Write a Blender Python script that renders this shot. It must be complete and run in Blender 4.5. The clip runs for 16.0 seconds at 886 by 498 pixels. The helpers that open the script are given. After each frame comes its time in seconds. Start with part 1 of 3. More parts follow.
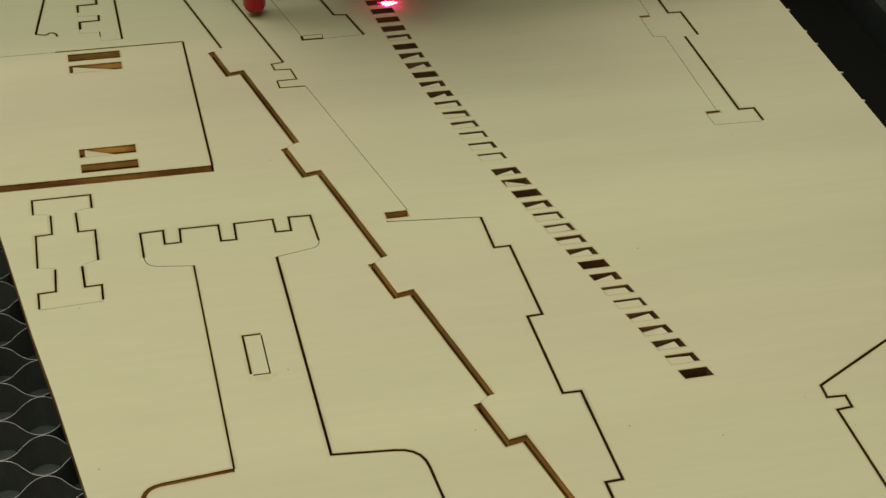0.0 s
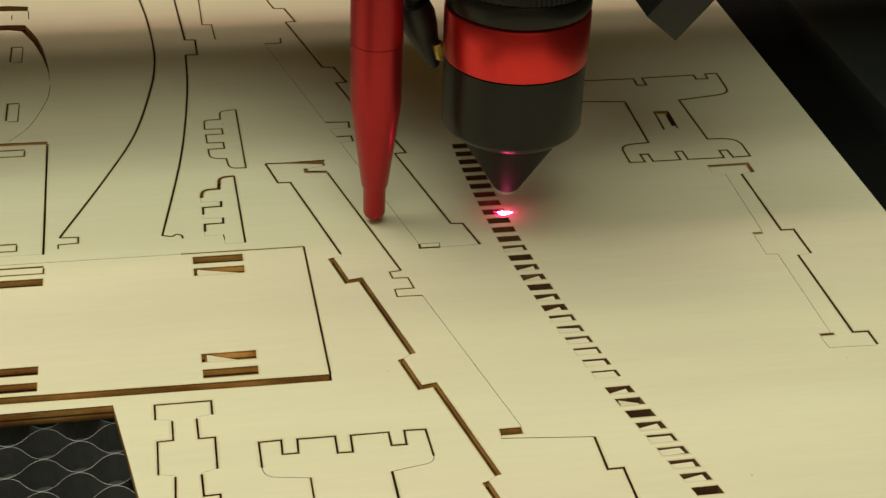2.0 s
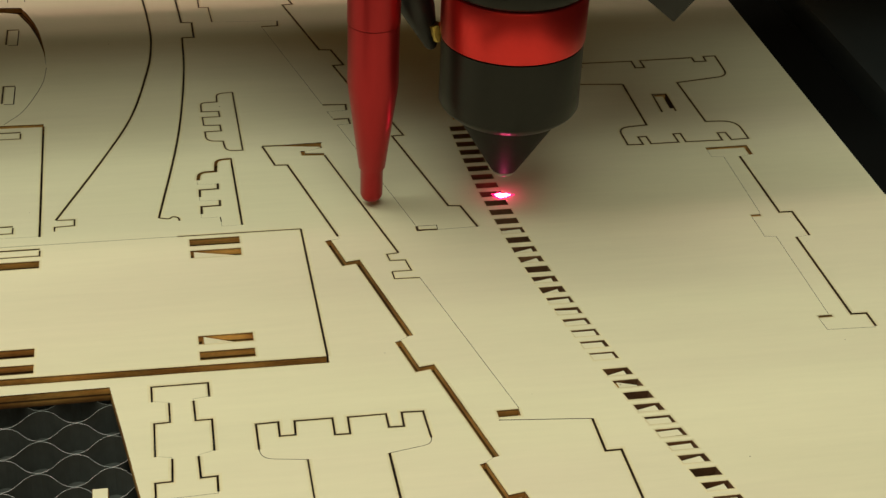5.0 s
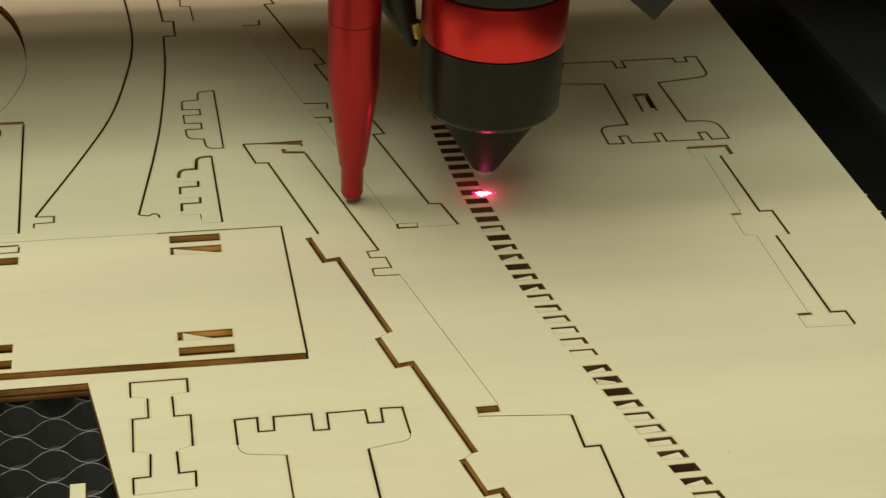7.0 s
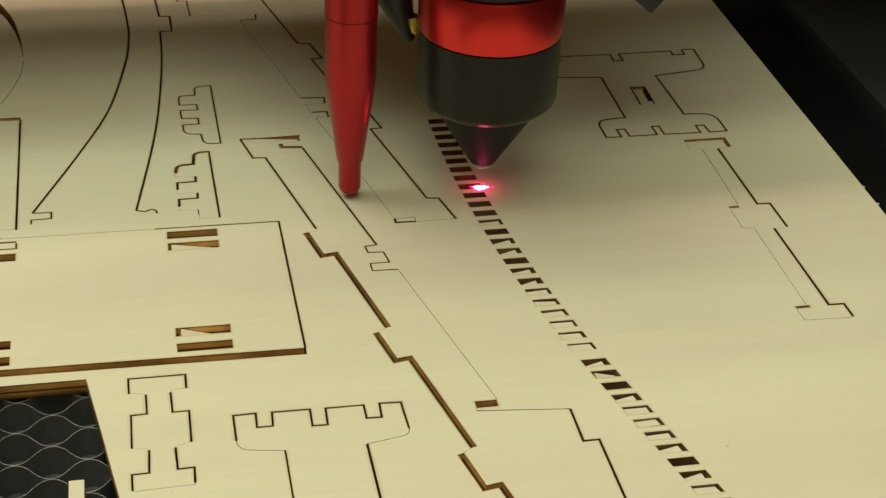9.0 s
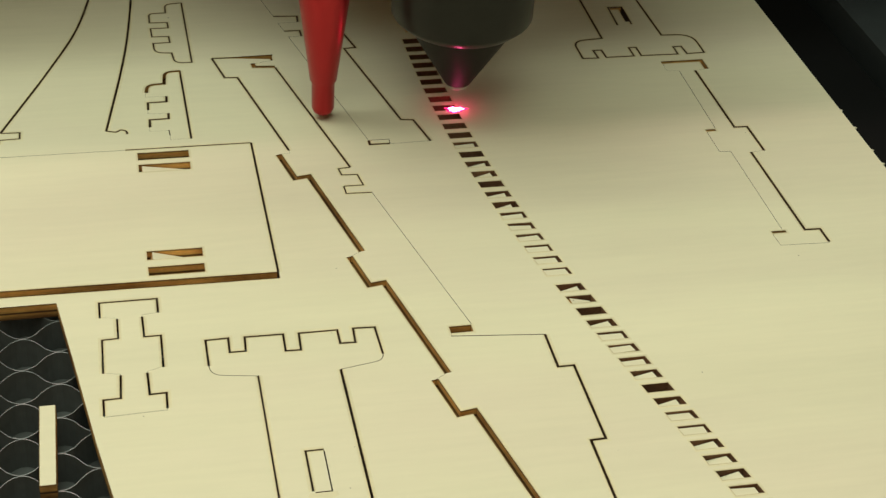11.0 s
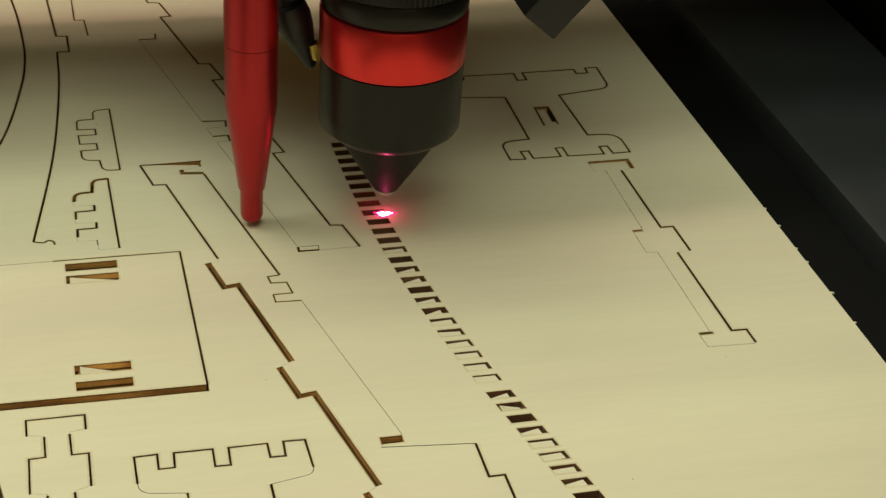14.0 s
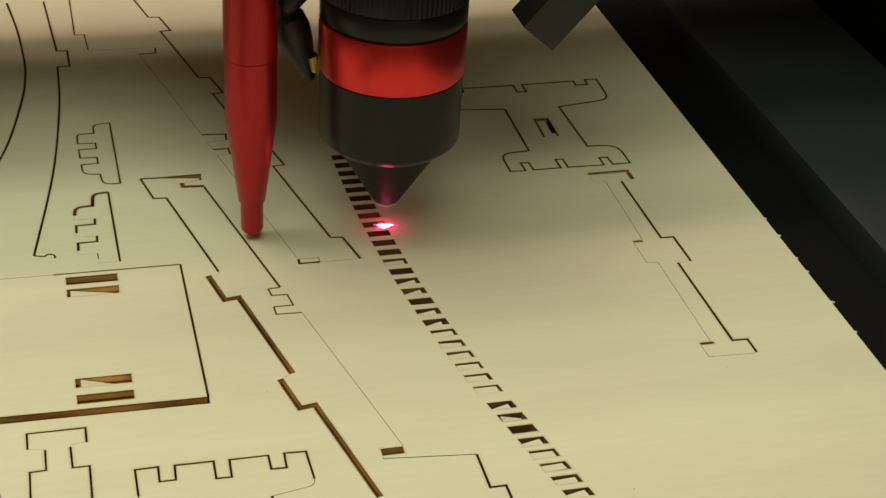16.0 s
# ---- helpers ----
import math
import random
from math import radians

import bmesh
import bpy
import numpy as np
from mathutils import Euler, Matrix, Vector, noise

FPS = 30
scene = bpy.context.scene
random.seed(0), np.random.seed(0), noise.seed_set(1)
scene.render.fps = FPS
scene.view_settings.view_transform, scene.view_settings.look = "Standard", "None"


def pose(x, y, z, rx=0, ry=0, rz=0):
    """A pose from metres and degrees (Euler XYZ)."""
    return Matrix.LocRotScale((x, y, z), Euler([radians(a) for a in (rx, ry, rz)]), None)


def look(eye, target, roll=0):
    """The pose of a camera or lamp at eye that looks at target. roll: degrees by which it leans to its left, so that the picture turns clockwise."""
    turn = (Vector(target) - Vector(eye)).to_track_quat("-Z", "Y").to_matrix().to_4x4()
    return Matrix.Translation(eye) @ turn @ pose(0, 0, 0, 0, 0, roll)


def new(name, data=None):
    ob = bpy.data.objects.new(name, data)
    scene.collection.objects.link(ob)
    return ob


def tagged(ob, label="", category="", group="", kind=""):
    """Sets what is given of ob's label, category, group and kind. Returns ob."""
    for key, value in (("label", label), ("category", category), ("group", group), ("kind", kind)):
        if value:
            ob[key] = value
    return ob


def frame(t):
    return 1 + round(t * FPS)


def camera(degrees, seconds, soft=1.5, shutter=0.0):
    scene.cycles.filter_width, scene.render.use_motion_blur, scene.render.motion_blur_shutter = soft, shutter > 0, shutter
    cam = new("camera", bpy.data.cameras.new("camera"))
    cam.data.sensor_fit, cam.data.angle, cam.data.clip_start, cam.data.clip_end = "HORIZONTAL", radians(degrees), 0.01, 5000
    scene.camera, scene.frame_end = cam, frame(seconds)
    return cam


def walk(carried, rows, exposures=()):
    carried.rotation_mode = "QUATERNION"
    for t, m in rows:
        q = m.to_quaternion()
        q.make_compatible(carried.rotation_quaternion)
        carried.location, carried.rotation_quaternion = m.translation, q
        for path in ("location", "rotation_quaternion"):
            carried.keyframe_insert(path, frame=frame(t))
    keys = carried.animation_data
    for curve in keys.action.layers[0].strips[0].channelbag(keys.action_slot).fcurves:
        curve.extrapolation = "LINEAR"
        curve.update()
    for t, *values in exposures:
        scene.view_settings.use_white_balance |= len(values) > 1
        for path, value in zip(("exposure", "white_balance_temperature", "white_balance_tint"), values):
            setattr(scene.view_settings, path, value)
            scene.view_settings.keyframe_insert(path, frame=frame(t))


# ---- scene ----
cam = camera(31.01, 16.0, soft=1.4)
walk(cam, [
    (0, look((-0.02371, -0.29324, 0.17122), (0.05127, -0.02624, -0.04229), 2.932)),
    (0.5, look((-0.02887, -0.28779, 0.17882), (0.03985, -0.00568, -0.0166), 3.230)),
    (1, look((-0.02888, -0.28902, 0.18014), (0.03511, -0.00017, -0.00686), 2.931)),
    (1.5, look((-0.02908, -0.28872, 0.18115), (0.03233, 0.00139, -0.00477), 2.633)),
    (2, look((-0.02886, -0.28938, 0.18179), (0.03069, 0.00133, -0.00379), 2.453)),
    (2.5, look((-0.0288, -0.2894, 0.18252), (0.02968, 0.00108, -0.00376), 2.265)),
    (3, look((-0.02873, -0.2892, 0.18154), (0.02947, 0.00104, -0.0052), 2.246)),
    (3.5, look((-0.0288, -0.28926, 0.18133), (0.02956, 0.00049, -0.00613), 2.265)),
    (4, look((-0.02876, -0.28915, 0.18079), (0.02968, 0.00038, -0.00699), 2.288)),
    (6.5, look((-0.02851, -0.28986, 0.17995), (0.03404, -0.00119, -0.00782), 2.862)),
    (7, look((-0.02791, -0.2904, 0.17859), (0.03532, -0.00097, -0.00778), 2.951)),
    (7.5, look((-0.0283, -0.2902, 0.17839), (0.03622, -0.00019, -0.00661), 3.138)),
    (8, look((-0.02821, -0.28989, 0.17867), (0.03601, -0.0001, -0.0068), 3.021)),
    (8.5, look((-0.02822, -0.29034, 0.17929), (0.03552, -0.0015, -0.00781), 2.817)),
    (9, look((-0.02779, -0.29002, 0.17879), (0.03573, -0.00154, -0.00894), 2.741)),
    (9.5, look((-0.02847, -0.29038, 0.17685), (0.03695, -0.0061, -0.01655), 3.228)),
    (10, look((-0.02792, -0.28862, 0.17482), (0.03836, -0.01007, -0.02646), 3.549)),
    (10.2, look((-0.02781, -0.288, 0.17587), (0.03856, -0.01081, -0.02727), 3.597)),
    (12.5, look((-0.02663, -0.28599, 0.18), (0.04627, -0.00836, -0.02028), 4.167)),
    (13, look((-0.02611, -0.28539, 0.18162), (0.04872, -0.0058, -0.01518), 4.109)),
    (13.5, look((-0.02553, -0.28385, 0.18445), (0.05406, -0.00331, -0.0091), 4.253)),
    (14, look((-0.02549, -0.28404, 0.18468), (0.05704, -0.00113, -0.00414), 4.191)),
    (14.5, look((-0.02586, -0.28404, 0.18444), (0.05728, 0.00092, -0.00098), 4.073)),
    (15, look((-0.02555, -0.28389, 0.18463), (0.05711, 0.00203, 0.00047), 3.940)),
    (15.5, look((-0.02556, -0.28451, 0.18417), (0.05698, 0.00123, -0.00033), 3.840)),
    (16, look((-0.02515, -0.28465, 0.18417), (0.05713, 0.00013, -0.00192), 3.796)),
], exposures=[(0.0, -0.52, 6450, 8), (0.5, -0.45, 6500, 9), (1.0, -0.08, 6500, 10), (2.5, -0.01, 6500, 10), (4.0, -0.08, 6500, 10), (7.0, -0.1, 6500, 10), (8.0, -0.1, 6500, 10), (9.0, -0.05, 6500, 10), (9.5, 0.08, 6350, 10), (10.0, 0.14, 6150, 9), (10.2, 0.14, 6150, 9), (12.3, -0.13, 6450, 9), (12.5, -0.14, 6500, 10), (14.0, -0.09, 6500, 10), (16.0, -0.1, 6500, 10)])

# ---- world, lights ----
MM = 0.001
HX, HY = 45.8, 8.5          # the head's axis over the sheet, mm

world = bpy.data.worlds.new("room")
scene.world = world
world.use_nodes = True
world.node_tree.nodes["Background"].inputs[0].default_value = (1.0, 0.60, 0.20, 1)
world.node_tree.nodes["Background"].inputs[1].default_value = 0.165


def area(name, at, to, sx, sy, watts, colour):
    lamp = bpy.data.lights.new(name, "AREA")
    lamp.shape, lamp.size, lamp.size_y, lamp.energy, lamp.color = "RECTANGLE", sx, sy, watts, colour
    ob = new(name, lamp)
    ob.matrix_world = look([c * MM for c in at], [c * MM for c in to])
    return ob


for lamp_x, lamp_y, lamp_l, lamp_w, lamp_e in ((-150, -170, 1.2, 0.5, 5.8), (-40, 150, 1.5, 0.14, 2.55), (-40, 450, 1.5, 0.14, 0.95)):
    area("ceiling_tube", (lamp_x, lamp_y, 900), (-20, lamp_y * 0.3 - 60, 0), lamp_l, lamp_w, lamp_e, (0.905, 1.0, 0.80))
# unseen soft lamp added at the left, so the head's shadow falls right
area("left_fill_light", (-620, 40, 430), (20, 0, 0), 0.3, 0.3, 0.3, (1.0, 0.96, 0.84))
# added low fill that brightens the cut edges facing the camera
area("front_fill_light", (150, -1000, 520), (0, 0, 0), 0.5, 0.3, 0.22, (1.0, 0.97, 0.82))
for lamp_y, lamp_e in ((160, 0.27), (210, 0.07)):
    area("rear_strip_light", (0, lamp_y, 300), (0, 165, 0), 0.6, 0.015, lamp_e, (1.0, 0.57, 0.49))


# ---- materials ----
def material(name, base, rough=0.5, metal=0.0, vary=0.12, scale=40.0, bump=0.0, stretch=(1, 1, 1), spec=0.5, coat=0.0):
    m = bpy.data.materials.new(name)
    m.use_nodes = True
    t, b = m.node_tree, m.node_tree.nodes["Principled BSDF"]
    co = t.nodes.new("ShaderNodeTexCoord")
    mp = t.nodes.new("ShaderNodeMapping")
    mp.inputs["Scale"].default_value = stretch
    t.links.new(co.outputs["Object"], mp.inputs[0])
    n1, n2 = t.nodes.new("ShaderNodeTexNoise"), t.nodes.new("ShaderNodeTexNoise")
    n1.inputs["Scale"].default_value, n1.inputs["Detail"].default_value = scale, 4
    n2.inputs["Scale"].default_value, n2.inputs["Detail"].default_value = scale * 14, 5
    for n in (n1, n2):
        t.links.new(mp.outputs[0], n.inputs["Vector"])
    add = t.nodes.new("ShaderNodeMath")
    add.operation = "MULTIPLY_ADD"
    add.inputs[1].default_value = 0.45
    t.links.new(n2.outputs["Fac"], add.inputs[0])
    t.links.new(n1.outputs["Fac"], add.inputs[2])
    ramp = t.nodes.new("ShaderNodeValToRGB")
    lo = [c * (1 - vary) for c in base]
    hi = [min(1, c * (1 + vary)) for c in base]
    ramp.color_ramp.elements[0].position, ramp.color_ramp.elements[1].position = 0.45, 1.0
    ramp.color_ramp.elements[0].color, ramp.color_ramp.elements[1].color = (*lo, 1), (*hi, 1)
    t.links.new(add.outputs[0], ramp.inputs[0])
    t.links.new(ramp.outputs[0], b.inputs["Base Color"])
    b.inputs["Roughness"].default_value, b.inputs["Metallic"].default_value = rough, metal
    b.inputs["Coat Weight"].default_value = coat
    b.inputs["Specular IOR Level"].default_value = spec
    if bump:
        bm_ = t.nodes.new("ShaderNodeBump")
        bm_.inputs["Strength"].default_value, bm_.inputs["Distance"].default_value = bump, 0.0003
        t.links.new(n2.outputs["Fac"], bm_.inputs["Height"])
        t.links.new(bm_.outputs[0], b.inputs["Normal"])
    return m


def glow(name, colour, strength):
    m = bpy.data.materials.new(name)
    m.use_nodes = True
    b = m.node_tree.nodes["Principled BSDF"]
    b.inputs["Base Color"].default_value = (*colour, 1)
    b.inputs["Emission Color"].default_value = (*colour, 1)
    b.inputs["Emission Strength"].default_value = strength
    return m


def browned_edge():
    """A laser-cut ply edge: burnt rims, brown veneers, dark glue lines and painted gap shade towards the bottom, by
    height in the sheet.
    """
    m = material("browned_ply_edge", (0.70, 0.36, 0.10), 0.75, vary=0.6, scale=60, bump=0.4, stretch=(1, 1, 6))
    t, b = m.node_tree, m.node_tree.nodes["Principled BSDF"]
    geo, sep = t.nodes.new("ShaderNodeNewGeometry"), t.nodes.new("ShaderNodeSeparateXYZ")
    t.links.new(geo.outputs["Position"], sep.inputs[0])
    rng_ = t.nodes.new("ShaderNodeMapRange")
    rng_.inputs["From Min"].default_value, rng_.inputs["From Max"].default_value = -0.003, 0.0
    t.links.new(sep.outputs["Z"], rng_.inputs["Value"])
    ramp = t.nodes.new("ShaderNodeValToRGB")
    e = ramp.color_ramp.elements
    e[0].position, e[0].color = 0.0, (0.22, 0.18, 0.16, 1)
    e[1].position, e[1].color = 1.0, (0.18, 0.15, 0.14, 1)
    for p, c in ((0.20, 0.5), (0.30, 0.75), (0.36, 0.85), (0.42, 0.14), (0.50, 0.14), (0.56, 1.0), (0.86, 1.25), (0.94, 0.5)):
        ramp.color_ramp.elements.new(p).color = (c, c, c, 1)
    t.links.new(rng_.outputs[0], ramp.inputs[0])
    mix = t.nodes.new("ShaderNodeMix")
    mix.data_type, mix.blend_type = "RGBA", "MULTIPLY"
    mix.inputs["Factor"].default_value = 1.0
    old = b.inputs["Base Color"].links[0].from_socket
    t.links.new(old, mix.inputs["A"])
    t.links.new(ramp.outputs[0], mix.inputs["B"])
    t.links.new(mix.outputs["Result"], b.inputs["Base Color"])
    return m


PLY = material("birch_ply_face", (0.74, 0.680, 0.483), 0.62, vary=0.055, scale=14, bump=0.15, stretch=(0.35, 4, 1))
def blotch(m, other, size=(8, 22, 1)):
    """Broad, soft patches of a second veneer tone."""
    t, b = m.node_tree, m.node_tree.nodes["Principled BSDF"]
    co, n = t.nodes.new("ShaderNodeTexCoord"), t.nodes.new("ShaderNodeTexNoise")
    mp = t.nodes.new("ShaderNodeMapping")
    mp.inputs["Scale"].default_value = size
    n.inputs["Scale"].default_value, n.inputs["Detail"].default_value = 1.0, 3
    t.links.new(co.outputs["Object"], mp.inputs[0])
    t.links.new(mp.outputs[0], n.inputs["Vector"])
    ramp = t.nodes.new("ShaderNodeValToRGB")
    ramp.color_ramp.elements[0].position, ramp.color_ramp.elements[1].position = 0.42, 0.68
    t.links.new(n.outputs["Fac"], ramp.inputs[0])
    mix = t.nodes.new("ShaderNodeMix")
    mix.data_type, mix.blend_type = "RGBA", "MULTIPLY"
    t.links.new(ramp.outputs[0], mix.inputs["Factor"])
    t.links.new(b.inputs["Base Color"].links[0].from_socket, mix.inputs["A"])
    mix.inputs["B"].default_value = (*other, 1)
    t.links.new(mix.outputs["Result"], b.inputs["Base Color"])


blotch(PLY, (0.985, 0.95, 0.99))
RIM = material("scorched_ply_rim", (0.60, 0.50, 0.30), 0.7, vary=0.30, scale=120, bump=0.1)
SMOKED = material("smoke_yellowed_ply", (0.715, 0.640, 0.425), 0.65, vary=0.10, scale=60, bump=0.12)
CHAR = material("charred_ply_kerf", (0.085, 0.040, 0.017), 0.85, vary=0.5, scale=60)
SLOT = material("scorched_slot_wall", (0.17, 0.082, 0.038), 0.8, vary=0.5, scale=160, bump=0.3)
BROWN = browned_edge()
blotch(BROWN, (0.66, 0.50, 0.42), (90, 90, 1))
BLACK = material("black_anodised", (0.012, 0.012, 0.011), 0.38, spec=0.28, vary=0.15, scale=60, bump=0.03)
NOZZLE = material("matte_black_nozzle", (0.013, 0.013, 0.012), 0.55, spec=0.2, vary=0.2, scale=60, bump=0.04)
SATIN = material("dark_anodised", (0.012, 0.012, 0.010), 0.31, 0.0, spec=0.26, vary=0.15, scale=60, bump=0.03)
RED = material("red_anodised", (0.42, 0.020, 0.026), 0.34, 0.68, vary=0.08, scale=80, stretch=(1, 1, 0.1))
RING = material("bright_red_anodised", (0.74, 0.040, 0.040), 0.30, 0.85, vary=0.05, scale=80)
BRASS = material("brass", (0.72, 0.50, 0.13), 0.32, 1.0, vary=0.08, scale=90)
STEEL = material("steel", (0.62, 0.60, 0.55), 0.28, 1.0, vary=0.08, scale=90)
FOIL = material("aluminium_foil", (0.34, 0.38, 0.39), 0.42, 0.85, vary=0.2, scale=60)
PANEL = material("black_painted_panel", (0.004, 0.004, 0.004), 0.65, vary=0.2, scale=20, bump=0.05, spec=0.12)
TRAY_AND_SHADE = material("tray_and_shaded_foil_wall", (0.105, 0.112, 0.108), 0.4, vary=0.35, scale=30, bump=0.1)
RAILM = material("grey_black_rail", (0.026, 0.030, 0.031), 0.45, 0.1, vary=0.2, scale=25, bump=0.05)
RUBBER = material("black_rubber", (0.015, 0.015, 0.017), 0.45, vary=0.15, scale=50)
BLUE = material("blue_hose", (0.02, 0.05, 0.55), 0.4, vary=0.1, scale=50)


# ---- mesh helpers, all in mm ----
def finish(name, verts, faces, mats, slots=None, parent=None, label="", at=(0, 0, 0), smooth=False):
    me = bpy.data.meshes.new(name)
    me.from_pydata([(x * MM, y * MM, z * MM) for x, y, z in verts], [], faces)
    for m in mats:
        me.materials.append(m)
    if slots is not None:
        me.polygons.foreach_set("material_index", slots)
    if smooth:
        me.polygons.foreach_set("use_smooth", [True] * len(me.polygons))
        me.set_sharp_from_angle(angle=radians(35))
    me.update()
    ob = new(name, me)
    ob.location = [c * MM for c in at]
    if parent:
        ob.parent = parent
    if label:
        ob["label"] = label
    return ob


def part(name, bm, mat, parent=None, label="", smooth=True):
    """One bmesh, built in mm, as one object."""
    bmesh.ops.scale(bm, vec=(MM, MM, MM), verts=bm.verts)
    bmesh.ops.recalc_face_normals(bm, faces=bm.faces)
    me = bpy.data.meshes.new(name)
    bm.to_mesh(me)
    bm.free()
    me.materials.append(mat)
    if smooth:
        me.polygons.foreach_set("use_smooth", [True] * len(me.polygons))
        me.set_sharp_from_angle(angle=radians(35))
    ob = new(name, me)
    if parent:
        ob.parent = parent
    if label:
        ob["label"] = label
    return ob


def empty(name, x, y, z, label, category, **kw):
    ob = new(name)
    ob.empty_display_size = 0.005
    ob.location = (x * MM, y * MM, z * MM)
    return tagged(ob, label, category, **kw)


def lathe(profile, seg=64, centre=(0, 0), axis=None, base=(0, 0, 0), ridge=0.0):
    """A turned solid from (radius, height) pairs; axis: a direction other than up."""
    bm = bmesh.new()
    rings = []
    for r, z in profile:
        ring = []
        for i in range(seg):
            a = 2 * math.pi * i / seg
            rr = r - (ridge if i % 2 else 0)
            ring.append(bm.verts.new((rr * math.cos(a), rr * math.sin(a), z)))
        rings.append(ring)
    for a, b in zip(rings, rings[1:]):
        for i in range(seg):
            j = (i + 1) % seg
            bm.faces.new((a[i], a[j], b[j], b[i]))
    bm.faces.new(rings[0][::-1])
    bm.faces.new(rings[-1])
    if axis:
        q = Vector((0, 0, 1)).rotation_difference(Vector(axis).normalized())
        bmesh.ops.rotate(bm, verts=bm.verts, cent=(0, 0, 0), matrix=q.to_matrix())
    bmesh.ops.translate(bm, verts=bm.verts, vec=(base[0] + centre[0], base[1] + centre[1], base[2]))
    return bm


def block(x0, x1, y0, y1, z0, z1, bevel=0.4, seg=2):
    bm = bmesh.new()
    bmesh.ops.create_cube(bm, size=1)
    bmesh.ops.scale(bm, vec=(x1 - x0, y1 - y0, z1 - z0), verts=bm.verts)
    bmesh.ops.translate(bm, verts=bm.verts, vec=((x0 + x1) / 2, (y0 + y1) / 2, (z0 + z1) / 2))
    if bevel:
        bmesh.ops.bevel(bm, geom=bm.edges[:], offset=bevel, segments=seg, affect="EDGES", profile=0.7)
    return bm


def prism(outline, z0, z1, bevel=0.4):
    bm = bmesh.new()
    lo = [bm.verts.new((x, y, z0)) for x, y in outline]
    hi = [bm.verts.new((x, y, z1)) for x, y in outline]
    bm.faces.new(lo[::-1])
    bm.faces.new(hi)
    for i in range(len(lo)):
        j = (i + 1) % len(lo)
        bm.faces.new((lo[i], lo[j], hi[j], hi[i]))
    if bevel:
        bmesh.ops.recalc_face_normals(bm, faces=bm.faces)
        bmesh.ops.bevel(bm, geom=bm.edges[:], offset=bevel, segments=2, affect="EDGES", profile=0.7)
    return bm


def tube(points, radius, seg=16):
    """A round hose through points."""
    pts = [Vector(p) for p in smooth_line(points, 6)]
    bm = bmesh.new()
    rings = []
    for i, p in enumerate(pts):
        d = (pts[min(i + 1, len(pts) - 1)] - pts[max(i - 1, 0)]).normalized()
        q = Vector((0, 0, 1)).rotation_difference(d)
        rings.append([bm.verts.new(p + q @ Vector((radius * math.cos(k * 2 * math.pi / seg), radius * math.sin(k * 2 * math.pi / seg), 0))) for k in range(seg)])
    for a, b in zip(rings, rings[1:]):
        for i in range(seg):
            j = (i + 1) % seg
            bm.faces.new((a[i], a[j], b[j], b[i]))
    bm.faces.new(rings[0][::-1])
    bm.faces.new(rings[-1])
    return bm


def smooth_line(points, n=8):
    """A Catmull-Rom curve through points."""
    P = [Vector(p) for p in points]
    P = [2 * P[0] - P[1]] + P + [2 * P[-1] - P[-2]]
    out = []
    for a, b, c, d in zip(P, P[1:], P[2:], P[3:]):
        for k in range(n):
            t = k / n
            out.append(0.5 * (2 * b + (c - a) * t + (2 * a - 5 * b + 4 * c - d) * t * t + (3 * b - a - 3 * c + d) * t ** 3))
    return [tuple(p) for p in out + [P[-2]]]


def rounded(points, radii):
    """An open line whose inner corners are rounded by the radii (0: sharp)."""
    out = [points[0]]
    for a, b, c, r in zip(points, points[1:], points[2:], radii):
        if not r:
            out.append(b)
            continue
        A, B, C = Vector(a), Vector(b), Vector(c)
        p, q = B + (A - B).normalized() * r, B + (C - B).normalized() * r
        for k in range(6):
            t = k / 5
            out.append(tuple(p * (1 - t) ** 2 + 2 * B * t * (1 - t) + q * t * t))
    return out + [points[-1]]


# ---- the plywood sheet: every cut goes right through it ----
THICK = 3.0
HOLES, CUTS, WIDE, RIMS, BURNT, HAZES = [], [], [], [], [], []          # closed outlines that are empty; strips along cut lines


def strip(points, left=0.14, right=0.14):
    """A kerf along an open line, by its reach to the left and to the right of the line's way, with a scorched rim."""
    CUTS.append(band(points, left, right))
    if left + right > 0.55:
        WIDE.append(CUTS[-1])
    if left + right > 0.3:
        RIMS.append(band(points, left + 0.17, right + 0.17))
        HAZES.append(band(points, left + 0.55, right + 0.42))


def band(points, left, right):
    P = [Vector(p[:2]) for p in points]
    L, R = [], []
    for i, p in enumerate(P):
        d1 = (p - P[i - 1]).normalized() if i else (P[1] - p).normalized()
        d2 = (P[i + 1] - p).normalized() if i + 1 < len(P) else d1
        n1, n2 = Vector((-d1.y, d1.x)), Vector((-d2.y, d2.x))
        n = n1 + n2
        n = n / max(0.35, n.length_squared / 2) if n.length > 1e-6 else n1
        L.append(p + n * left)
        R.append(p - n * right)
    return [tuple(v) for v in L + R[::-1]]


def cut(points, w=0.26):
    strip(points, w * 0.78, w * 0.78)


def hole(x0, x1, y0, y1, skew=0.0):
    HOLES.append([(x0 + skew, y0), (x1 + skew, y0), (x1, y1), (x0, y1)])
    HAZES.append([(x0 + skew - 0.4, y0 - 0.55), (x1 + skew + 0.5, y0 - 0.55), (x1 + 0.5, y1 + 0.45), (x0 - 0.4, y1 + 0.45)])
    RIMS.append([(x0 + skew - 0.16, y0 - 0.18), (x1 + skew + 0.16, y0 - 0.18), (x1 + 0.16, y1 + 0.18), (x0 - 0.16, y1 + 0.18)])


def rect_line(x0, x1, y0, y1, w=0.28, gap=0.5):
    """A rectangle cut all round but for small bridges at two corners."""
    cut([(x0, y0 + gap), (x0, y1), (x1, y1)], w)
    cut([(x1, y1 - gap), (x1, y0), (x0 + gap, y0)], w * 0.7)


FAINT = 0.085

